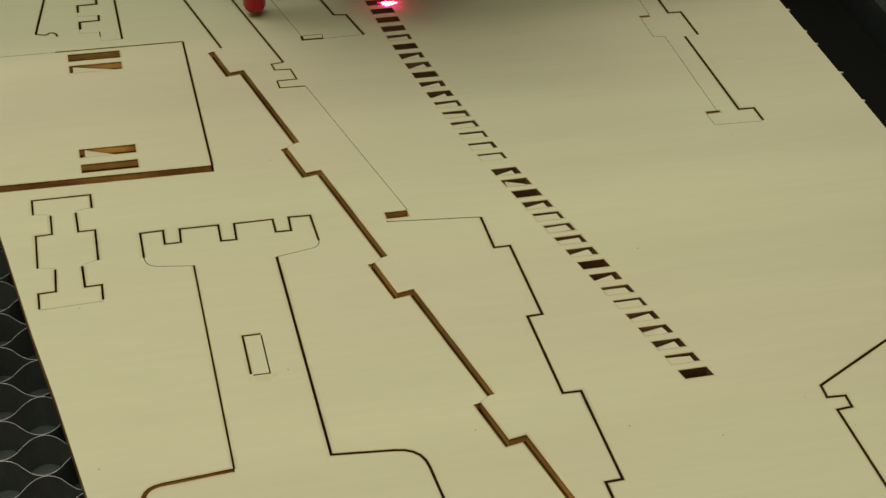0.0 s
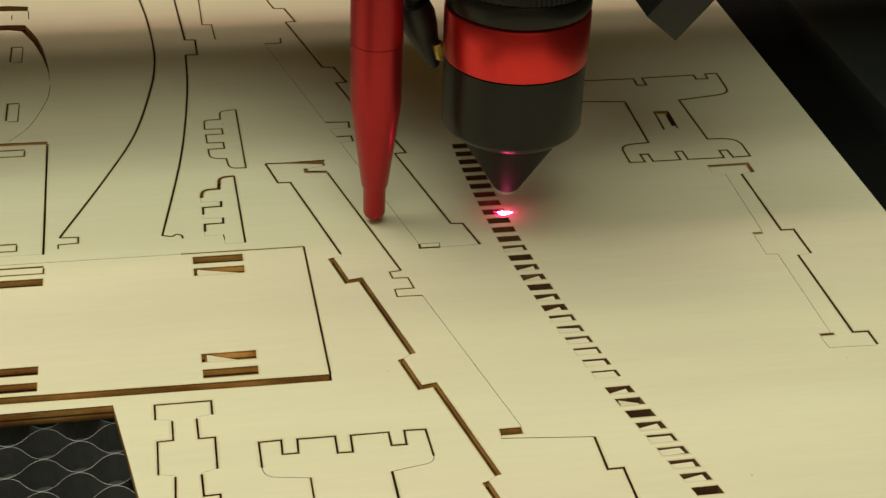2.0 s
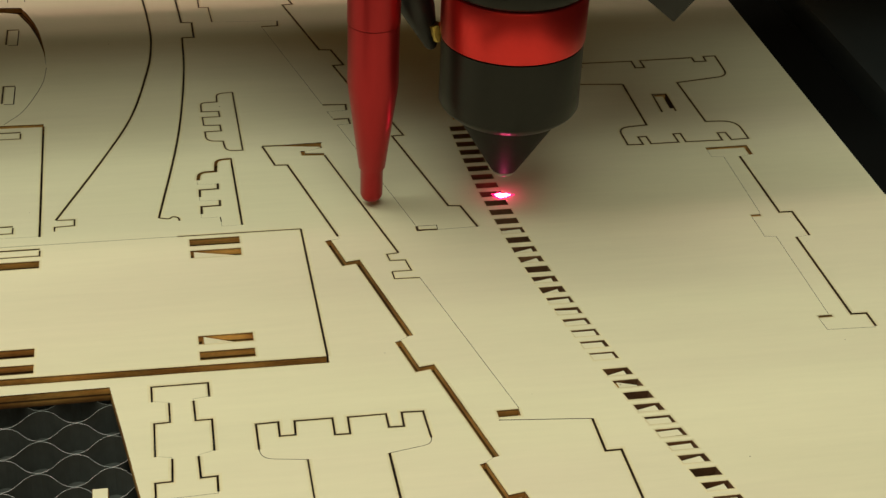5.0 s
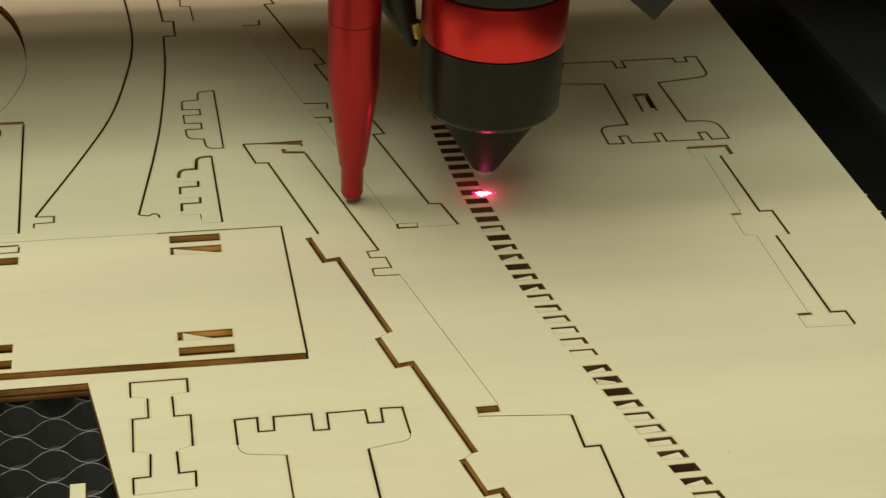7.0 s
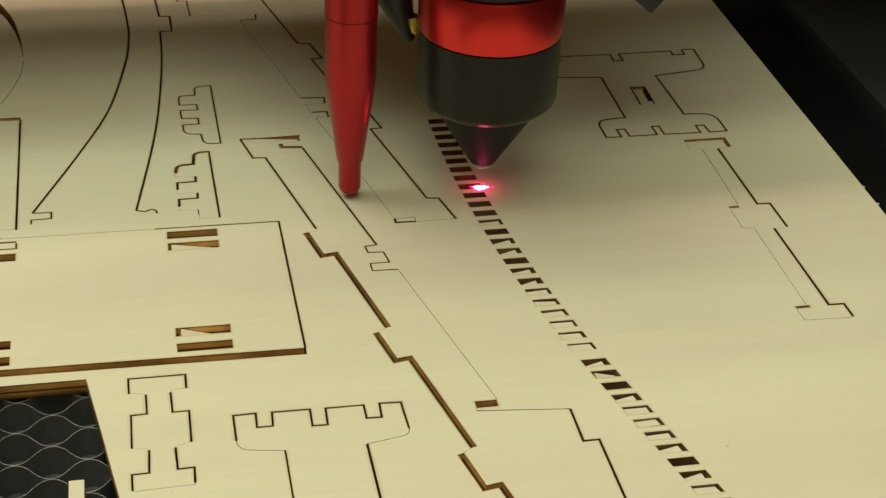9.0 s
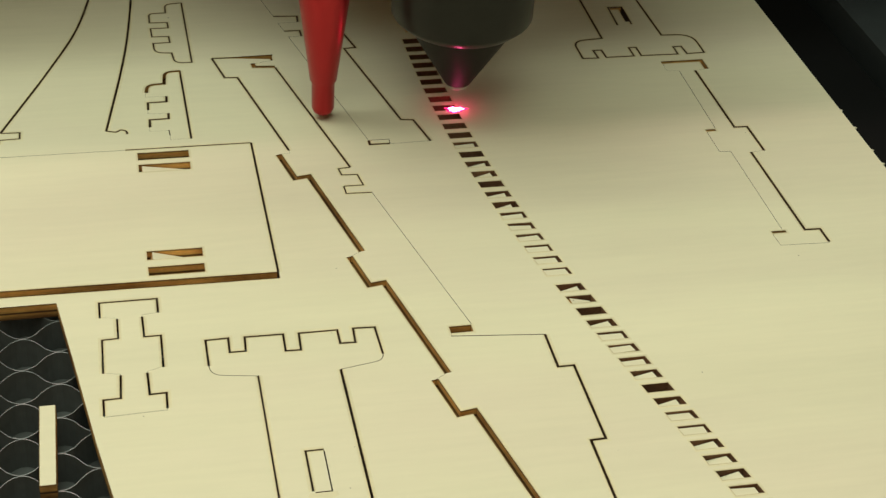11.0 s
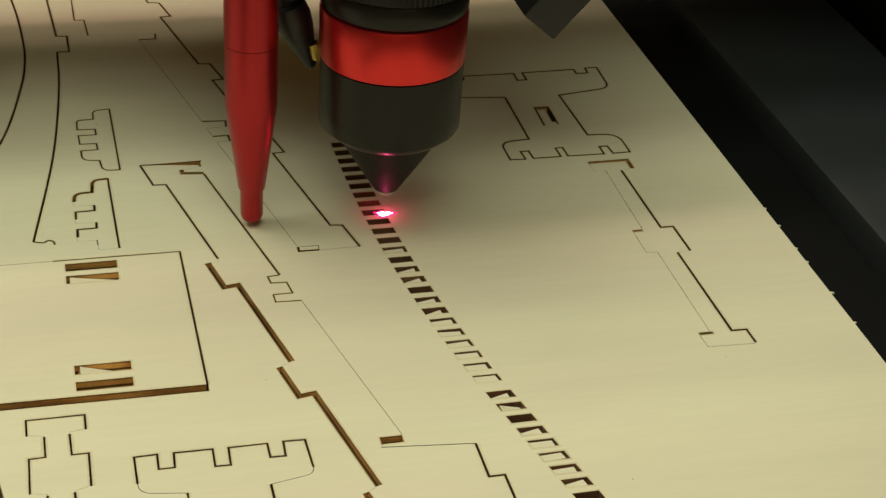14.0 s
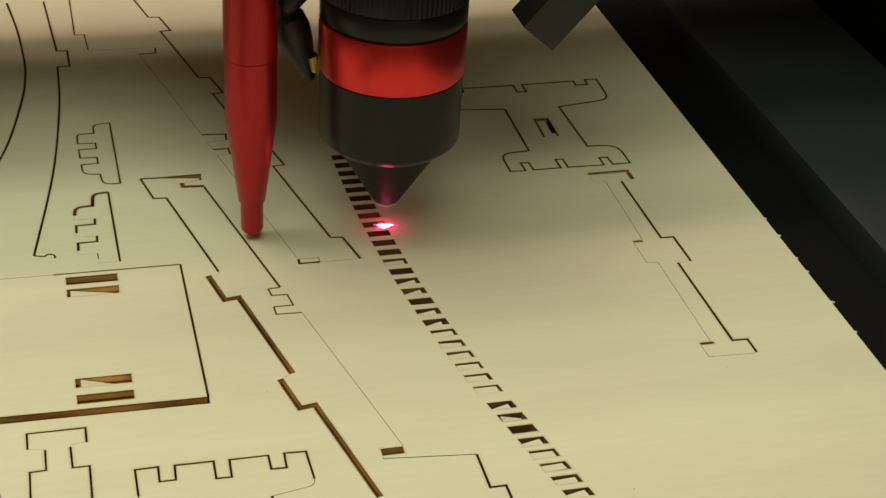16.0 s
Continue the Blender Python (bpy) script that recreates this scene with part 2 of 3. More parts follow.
# large plate with four pairs of tab slots
cut([(-78, 0.2), (-26, 0.1)], 0.075)
cut([(-26, 0.1), (0, 0.0)], 0.2)
cut([(0, 0), (0.2, -46.2)], 0.27)
strip([(-78, -46.2), (0.33, -47.0)], 0.9, 1.15)
for x in (-23.6, -64.6):
    for y in (-1.4, -5.9, -36.5, -41.6):
        if x < -60 and y > -2:
            rect_line(x, x + 10.4, y - 2.6, y, 0.3)
        else:
            hole(x, x + 10.4, y - 2.7, y)

# plate beyond it
strip([(-90, 53.6), (-54.9, 53.0)], 0.7, 0.6)
cut([(-54.9, 52.6), (-54.4, 3.4)], 0.3)
rect_line(-70.4, -60.0, 47.1, 50.2)
rect_line(-70.4, -60.0, 5.4, 8.2)
rect_line(-65.5, -62.6, 97.9, 107.3, 0.25)
rect_line(-65.0, -62.2, 64.8, 74.4, 0.25)
HOLES.append([(-90, 122.6), (-75, 122.0), (-64.9, 121.6), (-62.6, 121.3), (-60.6, 116.6), (-58.9, 111.6), (-57.6, 106.5), (-56.7, 101), (-55.6, 93), (-55.1, 85),
              (-55.9, 93), (-57.5, 101), (-60.1, 110), (-63.3, 117.4), (-66.8, 118.5), (-90, 119.4)])
HOLES.append([(-90, 131.9), (-67, 131.2), (-62.3, 130.8), (-62.2, 133.7), (-67, 134.6), (-90, 135.4)])
cut([(-62.1, 130.6), (-61.8, 125.1)], 0.15)
cut([(-66.4, 128.3), (-66.3, 125.2)], 0.15)
cut(smooth_line([(-55.0, 84), (-55.8, 74.8), (-59.5, 61.7), (-64, 54.4)]), FAINT)

# two long curved arms
cut(smooth_line([(-32.5, 140), (-30.2, 122), (-28.9, 103.6), (-28.9, 93), (-30.1, 80), (-34.4, 56), (-41.1, 35.7), (-51.2, 9.7)]), 0.32)
cut([(-51.2, 9.7), (-47.3, 9.5), (-47.3, 7.1), (-51.4, 6.9), (-51.4, 5.2)], 0.22)
cut([(-22.6, 140), (-21.4, 121.4), (-20.5, 107.6), (-17.8, 107.3), (-17.7, 98.0), (-20.7, 98.2)], 0.3)
cut(smooth_line([(-20.7, 98.2), (-21.1, 79), (-22.9, 54.7), (-25.2, 35.4), (-29.6, 8.0)]), 0.3)
strip(smooth_line([(-29.6, 8.0), (-27.6, 7.4), (-26.6, 8.1), (-25.6, 7.6), (-25.4, 6.4)], 4), 0.3, 0.1)

# two comb-shaped pieces
cut(rounded([(-9.9, 65.5), (-9.6, 35.9), (-13.4, 35.9), (-13.8, 40.7), (-17.6, 41.2), (-17.7, 45.7), (-13.9, 45.8), (-14.0, 48.7), (-17.8, 48.9), (-17.9, 53.0),
             (-13.8, 53.0), (-13.9, 55.7), (-18.0, 55.9), (-17.9, 60.5), (-14.0, 60.7), (-13.9, 65.0), (-9.9, 65.5)],
            (0, 2, 0, 2, 0, 0, 0, 0, 0, 0, 0, 0, 1, 0, 1.5)), 0.22)
cut([(-12.6, 32.4), (-12.2, 3.1)], 0.28)
strip(rounded([(-20.7, 23.2), (-20.3, 26.8), (-16.6, 27.0), (-16.2, 32.2), (-12.6, 32.4)], (2, 0, 2)), 0.15, 0.6)
for y in (19.0, 11.8):
    strip([(-20.6, y - 3.2), (-20.5, y), (-16.5, y + 0.1), (-16.4, y + 2.3)], 0.1, 0.4)
cut([(-16.5, 4.9), (-16.6, 7.0)], 0.15)

# far stringer with its notches
cut([(-15.6, 145), (-15.4, 117), (-12.9, 116.8), (-12.4, 107.1)], 0.2)
cut([(-12.4, 107.1), (4.9, 106.3)], 0.035)
cut([(4.9, 106.3), (4.7, 103.1), (0.4, 103.0)], 0.25)
cut([(0.4, 103.0), (11.3, 56.3)], 0.06)
cut([(11.3, 56.3), (16.9, 55.9), (16.7, 52.9)], 0.27)
cut([(16.7, 52.9), (11.9, 52.7), (13.0, 48.6)], 0.05)
cut([(13.0, 48.6), (16.6, 48.6), (16.7, 45.8)], 0.27)
cut([(16.7, 45.8), (13.6, 45.7)], 0.05)
cut([(13.6, 45.7), (24.6, -1.6)], 0.06)
cut([(24.7, -2.0), (24.7, -3.6), (29.0, -3.7)], 0.34)
cut([(29.0, -3.7), (29.1, -2.0), (24.9, -1.9)], 0.1)
cut([(24.6, -3.9), (37.5, -3.6)], FAINT * 0.7)
steps = [(-1.9, 155.4)]
for k in range(4):
    x, y = -1.9 + 9.2 * k, 155.4 - 38.9 * k
    steps += [(x + 6.8, y - 29.3), (x + 9.7, y - 29.7), (x + 11.9, y - 38.7), (x + 9.2, y - 38.9)]
steps[-4:] = [(33.1, 5.7), (35.7, 5.3), (37.8, -3.7)]
cut(steps, 0.3)

# near stringer: worked loose, so that its lower edges stand open
cut([(-5.0, 37.2), (0.2, 37.0)], 0.3)
HOLES.append([(-1.2, 36.8), (8.3, 35.5), (8.9, 37.6), (-1.2, 37.3)])
cut([(8.3, 36.9), (8.4, 34.8)], 0.3)
cut([(-5.0, 37.2), (-2.9, 28.0), (-0.1, 27.8), (7.5, -4.0)], 0.3)
strip([(3.7, 33.9), (3.8, 32.0), (8.8, 31.5)], 0.75, 0.15)
cut([(8.8, 31.5), (19.2, -11.9)], 0.28)
cut([(19.2, -11.9), (16.7, -12.2), (17.0, -14.6), (20.2, -14.8), (20.8, -18.8), (16.8, -18.8)], 0.2)
cut([(16.8, -18.8), (16.9, -21.5), (22.1, -21.7)], 0.2)
cut([(22.1, -21.7), (32.8, -66.4)], 0.068)
hole(28.6, 32.7, -68.6, -66.7)
cut([(28.4, -69.4), (45.4, -71.2)], 0.13)
cut([(45.4, -71.2), (45.4, -80.4), (48.3, -80.4), (48.5, -99.6), (45.9, -99.7), (46.1, -118.9), (49.1, -119.0), (49.3, -138.7), (46.6, -138.8), (46.8, -158)], 0.3)
for k in range(4):
    x, y = 5.3 + 9.0 * k, -5.3 - 37.75 * k
    strip([(x, y), (x + 2.2, y - 9.3), (x + 5.1, y - 8.8), (x + 11.6, y - 36.3)], 0.5, 0.75)

# rook-shaped tower
cut([(-14.9, -71.8), (-14.9, -64.7), (-10.9, -64.6), (-11.0, -68.6), (-8.2, -68.6), (-8.0, -64.7), (-1.2, -64.8), (-1.3, -69.5), (1.4, -69.6),
     (1.6, -64.9), (8.5, -64.9), (8.5, -68.7), (11.2, -68.8), (11.4, -64.8), (15.3, -65.0), (15.5, -72.6)], 0.25)
cut(rounded([(-14.9, -71.8), (-14.8, -74.3), (-6.8, -75.6)], (2.2,)), FAINT)
cut(rounded([(15.5, -72.6), (15.4, -74.3), (7.5, -75.8)], (1.6,)), FAINT)
cut([(-6.8, -75.5), (-6.8, -125.1)], 0.2)
strip(rounded([(-6.8, -125.1), (-20.5, -126.2), (-21.8, -140), (-21.9, -160)], (3, 0)), 0.5, 0.2)
cut(rounded([(7.5, -75.8), (7.8, -125.0), (21.4, -126.4), (22.2, -137), (22.3, -160)], (0, 4, 0)), 0.29)
rect_line(-1.3, 1.7, -105.2, -95.5, 0.22, 0.3)
rect_line(14.5, 17.5, -152.0, -142.0, 0.22, 0.3)

HAZES.append([(-1.9, -105.3), (2.5, -105.3), (2.7, -106.2), (1.2, -107.1), (-0.9, -106.9), (-2.3, -106.1)])          # a scorch stain under the slit

# small spool-shaped piece, held by bridges at its corners
cut([(-32.9, -55.9), (-32.9, -51.4), (-22.6, -51.4), (-22.6, -55.6)], 0.24)
cut([(-25.5, -56.4), (-25.4, -62.2), (-22.5, -62.2), (-22.6, -71.0)], 0.24)
cut([(-25.4, -72.1), (-25.3, -77.9), (-22.5, -77.8), (-22.6, -81.8)], 0.26)
cut([(-33.0, -82.4), (-33.0, -78.3), (-30.1, -78.2), (-29.9, -72.2)], 0.24)
cut([(-32.8, -71.4), (-32.7, -62.2), (-29.9, -62.1), (-29.9, -56.5)], 0.22)
cut([(-22.6, -82.2), (-33.0, -82.6)], FAINT * 0.6)

# double-ended tower and slim post near the sheet's edge
cut(rounded([(88.0, 59.2), (74.6, 60.6), (73.9, 72.0), (77.0, 72.1), (77.1, 69.7), (80.0, 69.9), (80.1, 72.0), (93.9, 71.9), (93.9, 68.0), (96.3, 68.0), (96.3, 72.0),
             (110.5, 72.3), (110.5, 69.9), (113.6, 69.9), (113.8, 72.7), (117.0, 72.7), (116.6, 61.0), (102.2, 58.6), (102.8, 37.4), (110.4, 37.0), (110.4, 27.9),
             (106.1, 27.8), (105.8, 31.4), (103.8, 31.4), (103.8, 27.8), (94.8, 28.0), (94.7, 32.1), (92.9, 32.1), (93.0, 28.0), (86.2, 28.0), (86.0, 31.6), (84.0, 31.6),
             (84.2, 27.9), (80.5, 28.1), (80.4, 36.6), (87.8, 37.3), (88.0, 59.2)],
            (3,) + (0,) * 14 + (3, 0, 0, 4, 0) + (0,) * 12 + (0, 3, 0)), 0.28)
cut([(93.6, 43.4), (93.9, 52.9), (97.4, 52.8), (97.2, 43.6)], 0.25)
strip([(94.2, 52.5), (97.2, 52.5), (97.0, 45.0)], 0.1, 0.9)
strip([(98.5, 24.4), (108.6, 24.5), (108.6, 20.2)], 0.2, 0.75)
strip([(105.4, 19.7), (105.7, -5.8), (108.6, -5.9), (108.8, -16.0)], 0.2, 0.34)
strip([(105.7, -16.2), (106.1, -45.6), (109.3, -45.7), (109.4, -50.3)], 0.2, 0.34)
hole(98.8, 101.0, -6.9, -6.2)
hole(99.0, 101.9, -46.1, -45.4)
cut([(101.5, 20.0), (101.2, -5.6)], 0.068)
cut([(98.8, -7.4), (98.8, -15.2), (101.3, -15.5), (101.4, -45.0)], 0.068)
cut([(98.9, -46.6), (99.1, -50.2), (109.2, -50.6)], 0.065)

# corner of another part near the front
cut([(120, -108.2), (102.3, -117.6), (87.5, -125.4), (87.3, -128.2), (90.4, -128.4), (90.3, -131.0), (87.7, -131.2), (87.9, -165)], 0.3)


# long curved ladder: so far only its row of slots is cut
def ladder_x(y):
    """The slots' left ends: a curve that runs out into a straight line."""
    s = 41.7 - y
    return 40.05 + (0.0007165 * s ** 2.1 if 0 < s < 98.75 else 0 if s <= 0 else 11.06 + 0.2465 * (s - 98.75))


SLOTS = [41.7 - 3.895 * k for k in range(25)] + [-57.05 - 3.777 * k for k in range(17)]
EMPTY = set(range(12)) | {13, 16, 27, 33, 41}
for y in SLOTS:
    x = ladder_x(y)
    hole(x, x + 4.9, y - 2.15, y, ladder_x(y - 2.15) - x)
    BURNT.append(HOLES[-1])
hole(41.6, 45.4, 45.3, 47.5)

# hair-thin ends where the pieces hold together only by fibres
HAIR = 0.03


def fibres(*lines):
    for line in lines:
        cut(line, HAIR)


fibres([(-78, 0.3), (-78, -47)], [(-54.4, 3.6), (-90, 3.8)], [(-90, 53.8), (-90, 3.6)])                      # plates
fibres([(-32.9, -55.7), (-29.9, -56.3), (-29.9, -56.8)], [(-29.9, -61.9), (-32.7, -62.3)],                   # spool
       [(-32.8, -71.2), (-29.9, -71.9), (-29.9, -72.4)], [(-33.0, -82.2), (-33.0, -82.6)], [(-22.6, -82.3), (-22.6, -81.6)],
       [(-22.6, -55.4), (-25.5, -55.9), (-25.5, -56.6)], [(-22.6, -70.8), (-25.4, -71.8), (-25.4, -72.3)])
fibres([(-20.7, 23.4), (-20.7, 21.4), (-16.4, 21.2)], [(-20.6, 16.0), (-20.6, 14.2), (-16.4, 14.0)],         # comb
       [(-20.6, 8.8), (-20.6, 7.0), (-16.6, 6.9)], [(-16.5, 5.1), (-16.5, 3.1), (-12.2, 3.2)])
for k in range(3):                                                                                            # near stringer
    fibres([(16.9 + 9.0 * k, -41.4 - 37.75 * k), (14.3 + 9.0 * k, -43.1 - 37.75 * k)])
fibres([(7.5, -3.8), (7.6, -5.0), (5.2, -5.3)], [(43.9, -154.6), (46.8, -157.9)], [(8.4, 34.9), (3.7, 33.5)],
       [(32.8, -66.3), (32.6, -66.9)], [(28.7, -68.5), (28.4, -69.5)])
fibres([(-15.6, 144.9), (-1.9, 155.3)], [(24.6, -1.5), (24.7, -2.2)], [(24.7, -3.6), (24.6, -4.0)], [(37.4, -3.6), (37.8, -3.6)])  # far stringer
fibres([(-22.0, -159.8), (22.4, -159.8)])                                                                     # tower
fibres([(98.6, 24.2), (98.6, 20.3), (101.6, 19.9)], [(108.6, 20.4), (105.3, 19.6)], [(108.8, -15.9), (105.6, -16.3)],  # post
       [(101.2, -5.4), (100.9, -6.4)], [(98.9, -6.8), (98.8, -7.6)], [(101.4, -44.9), (101.4, -45.6)],
       [(99.1, -46.0), (98.9, -46.8)], [(109.1, -50.6), (109.4, -50.2)])

# the rectangular opening that lets the honeycomb show, with its leaning side
HOLES.append([(-92, -50.6), (-40.4, -50.4), (-37.7, -67.3), (-34.4, -89.0), (-31.6, -105.0), (-28.3, -126.4), (-26.0, -143.0), (-24.5, -168), (-92, -168)])
SHEET = [(-167.0, -182.0), (132.6, -182.0), (132.6, 225.0), (-167.0, 225.0)]


def inside(p, poly):
    x, y = p
    hit = False
    for (x1, y1), (x2, y2) in zip(poly, poly[1:] + poly[:1]):
        if (y1 > y) != (y2 > y) and x < (x2 - x1) * (y - y1) / (y2 - y1) + x1:
            hit = not hit
    return hit


def build_sheet():
    from mathutils.geometry import delaunay_2d_cdt
    verts, edges = [], []
    polys = HOLES + CUTS
    for poly in [SHEET] + polys + RIMS + HAZES:
        n = len(verts)
        verts += [Vector(p) for p in poly]
        edges += [(n + i, n + (i + 1) % len(poly)) for i in range(len(poly))]
    V, E, F, *_ = delaunay_2d_cdt(verts, edges, [], 0, 1e-4)
    boxes = [(min(p[0] for p in q), max(p[0] for p in q), min(p[1] for p in q), max(p[1] for p in q), q) for q in polys]
    keep = []
    for f in F:
        c = sum((V[i] for i in f), Vector((0, 0))) / len(f)
        if not inside(c, SHEET):
            continue
        if not any(a < c.x < b and d < c.y < e and inside(c, q) for a, b, d, e, q in boxes):
            keep.append(f)
    around = {}
    for k, f in enumerate(keep):
        for a, b in zip(f, f[1:] + f[:1]):
            around.setdefault((min(a, b), max(a, b)), []).append(k)
    groups, seen = [], set()
    links = {}
    for e, ks in around.items():
        if len(ks) == 2:
            links.setdefault(ks[0], []).append(ks[1])
            links.setdefault(ks[1], []).append(ks[0])
    for k in range(len(keep)):
        if k in seen:
            continue
        todo, group = [k], []
        seen.add(k)
        while todo:
            j = todo.pop()
            group.append(j)
            for m in links.get(j, ()):
                if m not in seen:
                    seen.add(m)
                    todo.append(m)
        groups.append(group)
    made = []
    rims = [(min(p[0] for p in q), max(p[0] for p in q), min(p[1] for p in q), max(p[1] for p in q), q) for q in RIMS]
    hazes = [(min(p[0] for p in q), max(p[0] for p in q), min(p[1] for p in q), max(p[1] for p in q), q) for q in HAZES]
    roomy = [(min(p[0] for p in q), max(p[0] for p in q), min(p[1] for p in q), max(p[1] for p in q), q) for q in HOLES + WIDE if q not in BURNT]
    burnt = [(min(p[0] for p in q), max(p[0] for p in q), min(p[1] for p in q), max(p[1] for p in q), q) for q in BURNT]
    for group in groups:
        tris = [keep[k] for k in group]
        ids = sorted({i for t in tris for i in t})
        where = {i: n for n, i in enumerate(ids)}
        n = len(ids)
        vs = [(V[i].x, V[i].y, 0.0) for i in ids] + [(V[i].x, V[i].y, -THICK) for i in ids]
        fs = [tuple(where[i] for i in t) for t in tris]
        fs += [tuple(where[i] + n for i in reversed(t)) for t in tris]
        slots = []
        for t in tris:
            c = sum((V[i] for i in t), Vector((0, 0))) / 3
            scorch = any(a < c.x < b and d < c.y < e and inside(c, q) for a, b, d, e, q in rims)
            smoked = any(a < c.x < b and d < c.y < e and inside(c, q) for a, b, d, e, q in hazes)
            slots.append(3 if scorch else 5 if smoked else 0)
        slots += [0] * len(tris)
        for k in group:
            f = keep[k]
            for a, b in zip(f, f[1:] + f[:1]):
                if len(around[(min(a, b), max(a, b))]) == 1:
                    a_, b_ = where[a], where[b]
                    fs.append((b_, a_, a_ + n, b_ + n))
                    mid = (V[a] + V[b]) / 2
                    way = (V[b] - V[a]).normalized()
                    out = (mid.x + way.y * 0.06, mid.y - way.x * 0.06)
                    wide = any(p < out[0] < q and r < out[1] < u and inside(out, o) for p, q, r, u, o in roomy)
                    scorched = not wide and any(p < out[0] < q and r < out[1] < u and inside(out, o) for p, q, r, u, o in burnt)
                    slots.append(2 if wide else 4 if scorched else 1)
        named = next((r for r in KNOWN if any(inside((r[0], r[1]), [tuple(V[i]) for i in t]) for t in tris)), None)
        size = sum(abs((V[b] - V[a]).cross(V[c] - V[a])) / 2 for a, b, c in tris)
        made.append((size, sum((V[i] for i in ids), Vector((0, 0))) / n, vs, fs, slots, named))
    made.sort(key=lambda m: -m[0])
    return made


KNOWN = [(-40, -20, "slotted_plate", "pale plywood plate with pairs of tab slots, lying in its sheet"),
         (-58, 30, "plain_plate", "pale plywood plate with thin slot outlines, lying in its sheet"),
         (-27.6, -65, "spool_piece", "small spool-shaped plywood piece, cut but still in its sheet"),
         (0, -85, "tower_piece", "rook-shaped plywood tower piece with a battlement, in its sheet"),
         (20, -30, "stair_stringer", "long stepped plywood stringer, worked loose in its sheet"),
         (15, 70, "stair_stringer", "long stepped plywood stringer with notches, lying in its sheet"),
         (-14, 20, "comb_piece", "small toothed plywood piece with brown edges, in its sheet"),
         (-11.5, 50, "comb_piece", "small toothed plywood piece with rounded teeth, in its sheet"),
         (95, 62, "double_tower_piece", "plywood tower piece with battlements at both ends, in its sheet"),
         (103.5, -25, "post_piece", "slim stepped plywood post piece, cut but still in its sheet")]
PIECES = build_sheet()
for number, (size, mid, vs, fs, slots, named) in enumerate(PIECES):
    if size < 0.3:
        continue
    if number == 0:
        sheet = finish("plywood_sheet", vs, fs, [PLY, CHAR, BROWN, RIM, SLOT, SMOKED], slots)
        tagged(sheet, "pale birch plywood sheet with laser-cut outlines, on a honeycomb bed", "plywood sheet")
    else:
        ob = finish(named[2] if named else "cut_piece", vs, fs, [PLY, CHAR, BROWN, RIM, SLOT, SMOKED], slots)
        tagged(ob, named[3] if named else "pale plywood piece cut free, still lying in its sheet", "wooden piece", group="cut pieces in the sheet")

# chips left in the slots, tipped or sunk
rng = random.Random(4)


def chip(x0, x1, y0, y1, drop, tilt, roll, skew=0.0):
    """A chip that fills a slot's outline loosely; skew: how far its near edge is shifted along the slot."""
    w, h = (x1 - x0) / 2, (y1 - y0) / 2
    bm = prism([(-w + skew / 2, -h), (w + skew / 2, -h), (w - skew / 2, h), (-w - skew / 2, h)], -THICK / 2, THICK / 2, 0.06)
    ob = part("slot_chip", bm, PLY, None, smooth=False)
    ob.data.materials.append(BROWN)
    for p in ob.data.polygons:
        p.material_index = 0 if abs(p.normal.z) > 0.9 else 1
    ob.matrix_world = pose((x0 + x1) / 2 * MM, (y0 + y1) / 2 * MM, (-THICK / 2 - drop) * MM, roll, tilt, 0)
    return tagged(ob, "small plywood chip sunk in its narrow slot", "offcut", group="chips in the slots")


for k, y in enumerate(SLOTS):
    if k in EMPTY:
        continue
    lean = ladder_x(y - 2.15) - ladder_x(y)
    x = ladder_x(y) + lean / 2
    tilt = rng.choice((-16, -13, -10, -3, 0, 3, 8, 14))
    chip(x + 0.12, x + 4.9 - rng.uniform(0.35, 0.6), y - 2.02, y - 0.2, 0.14 + abs(tilt) * 0.037 + rng.uniform(0, 0.28), tilt, rng.uniform(-6, 16), lean * 0.9)
for y in (-5.9, -36.5):
    chip(-23.2, -13.6, y - 2.45, y - 0.2, 0.95 if y > -20 else 1.35, 9 if y > -20 else 16, 0)

# ---- honeycomb bed ----
bed = empty("honeycomb_bed", 0, 0, -3, "bright curved honeycomb foil strips over a black tray", "laser bed")
WAVE, STEP = 12.5, 4.4
xs = np.arange(-172, 131, WAVE / 14)
wave = {}
for phase in (0, 1):
    vs, fs = [], []
    for x in xs:
        c = math.cos(2 * math.pi * (x + 46.6) / WAVE + math.pi * phase)
        y = 2.13 * math.copysign(abs(c) ** 0.8, c)
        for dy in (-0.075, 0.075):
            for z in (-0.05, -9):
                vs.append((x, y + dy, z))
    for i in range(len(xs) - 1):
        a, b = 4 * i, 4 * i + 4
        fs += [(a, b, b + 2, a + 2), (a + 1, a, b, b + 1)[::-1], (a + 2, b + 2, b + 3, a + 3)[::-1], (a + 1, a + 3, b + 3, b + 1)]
    # only the top edge is foil-coloured; the cells' shade is painted on the walls
    ob = finish("foil_strip", vs, fs, [FOIL, TRAY_AND_SHADE], [0, 1, 1, 1] * (len(xs) - 1), bed)
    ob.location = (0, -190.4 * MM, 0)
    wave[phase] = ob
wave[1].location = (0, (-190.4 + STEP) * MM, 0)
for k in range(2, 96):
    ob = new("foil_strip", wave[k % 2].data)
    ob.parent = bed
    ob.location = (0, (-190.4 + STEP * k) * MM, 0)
part("tray", block(-185, 148, -200, 240, -19, -6.2, 0.5), TRAY_AND_SHADE, bed)
part("bed_frame", block(131.2, 149, -200, 240, -5.9, -0.1, 0.6), PANEL, bed)

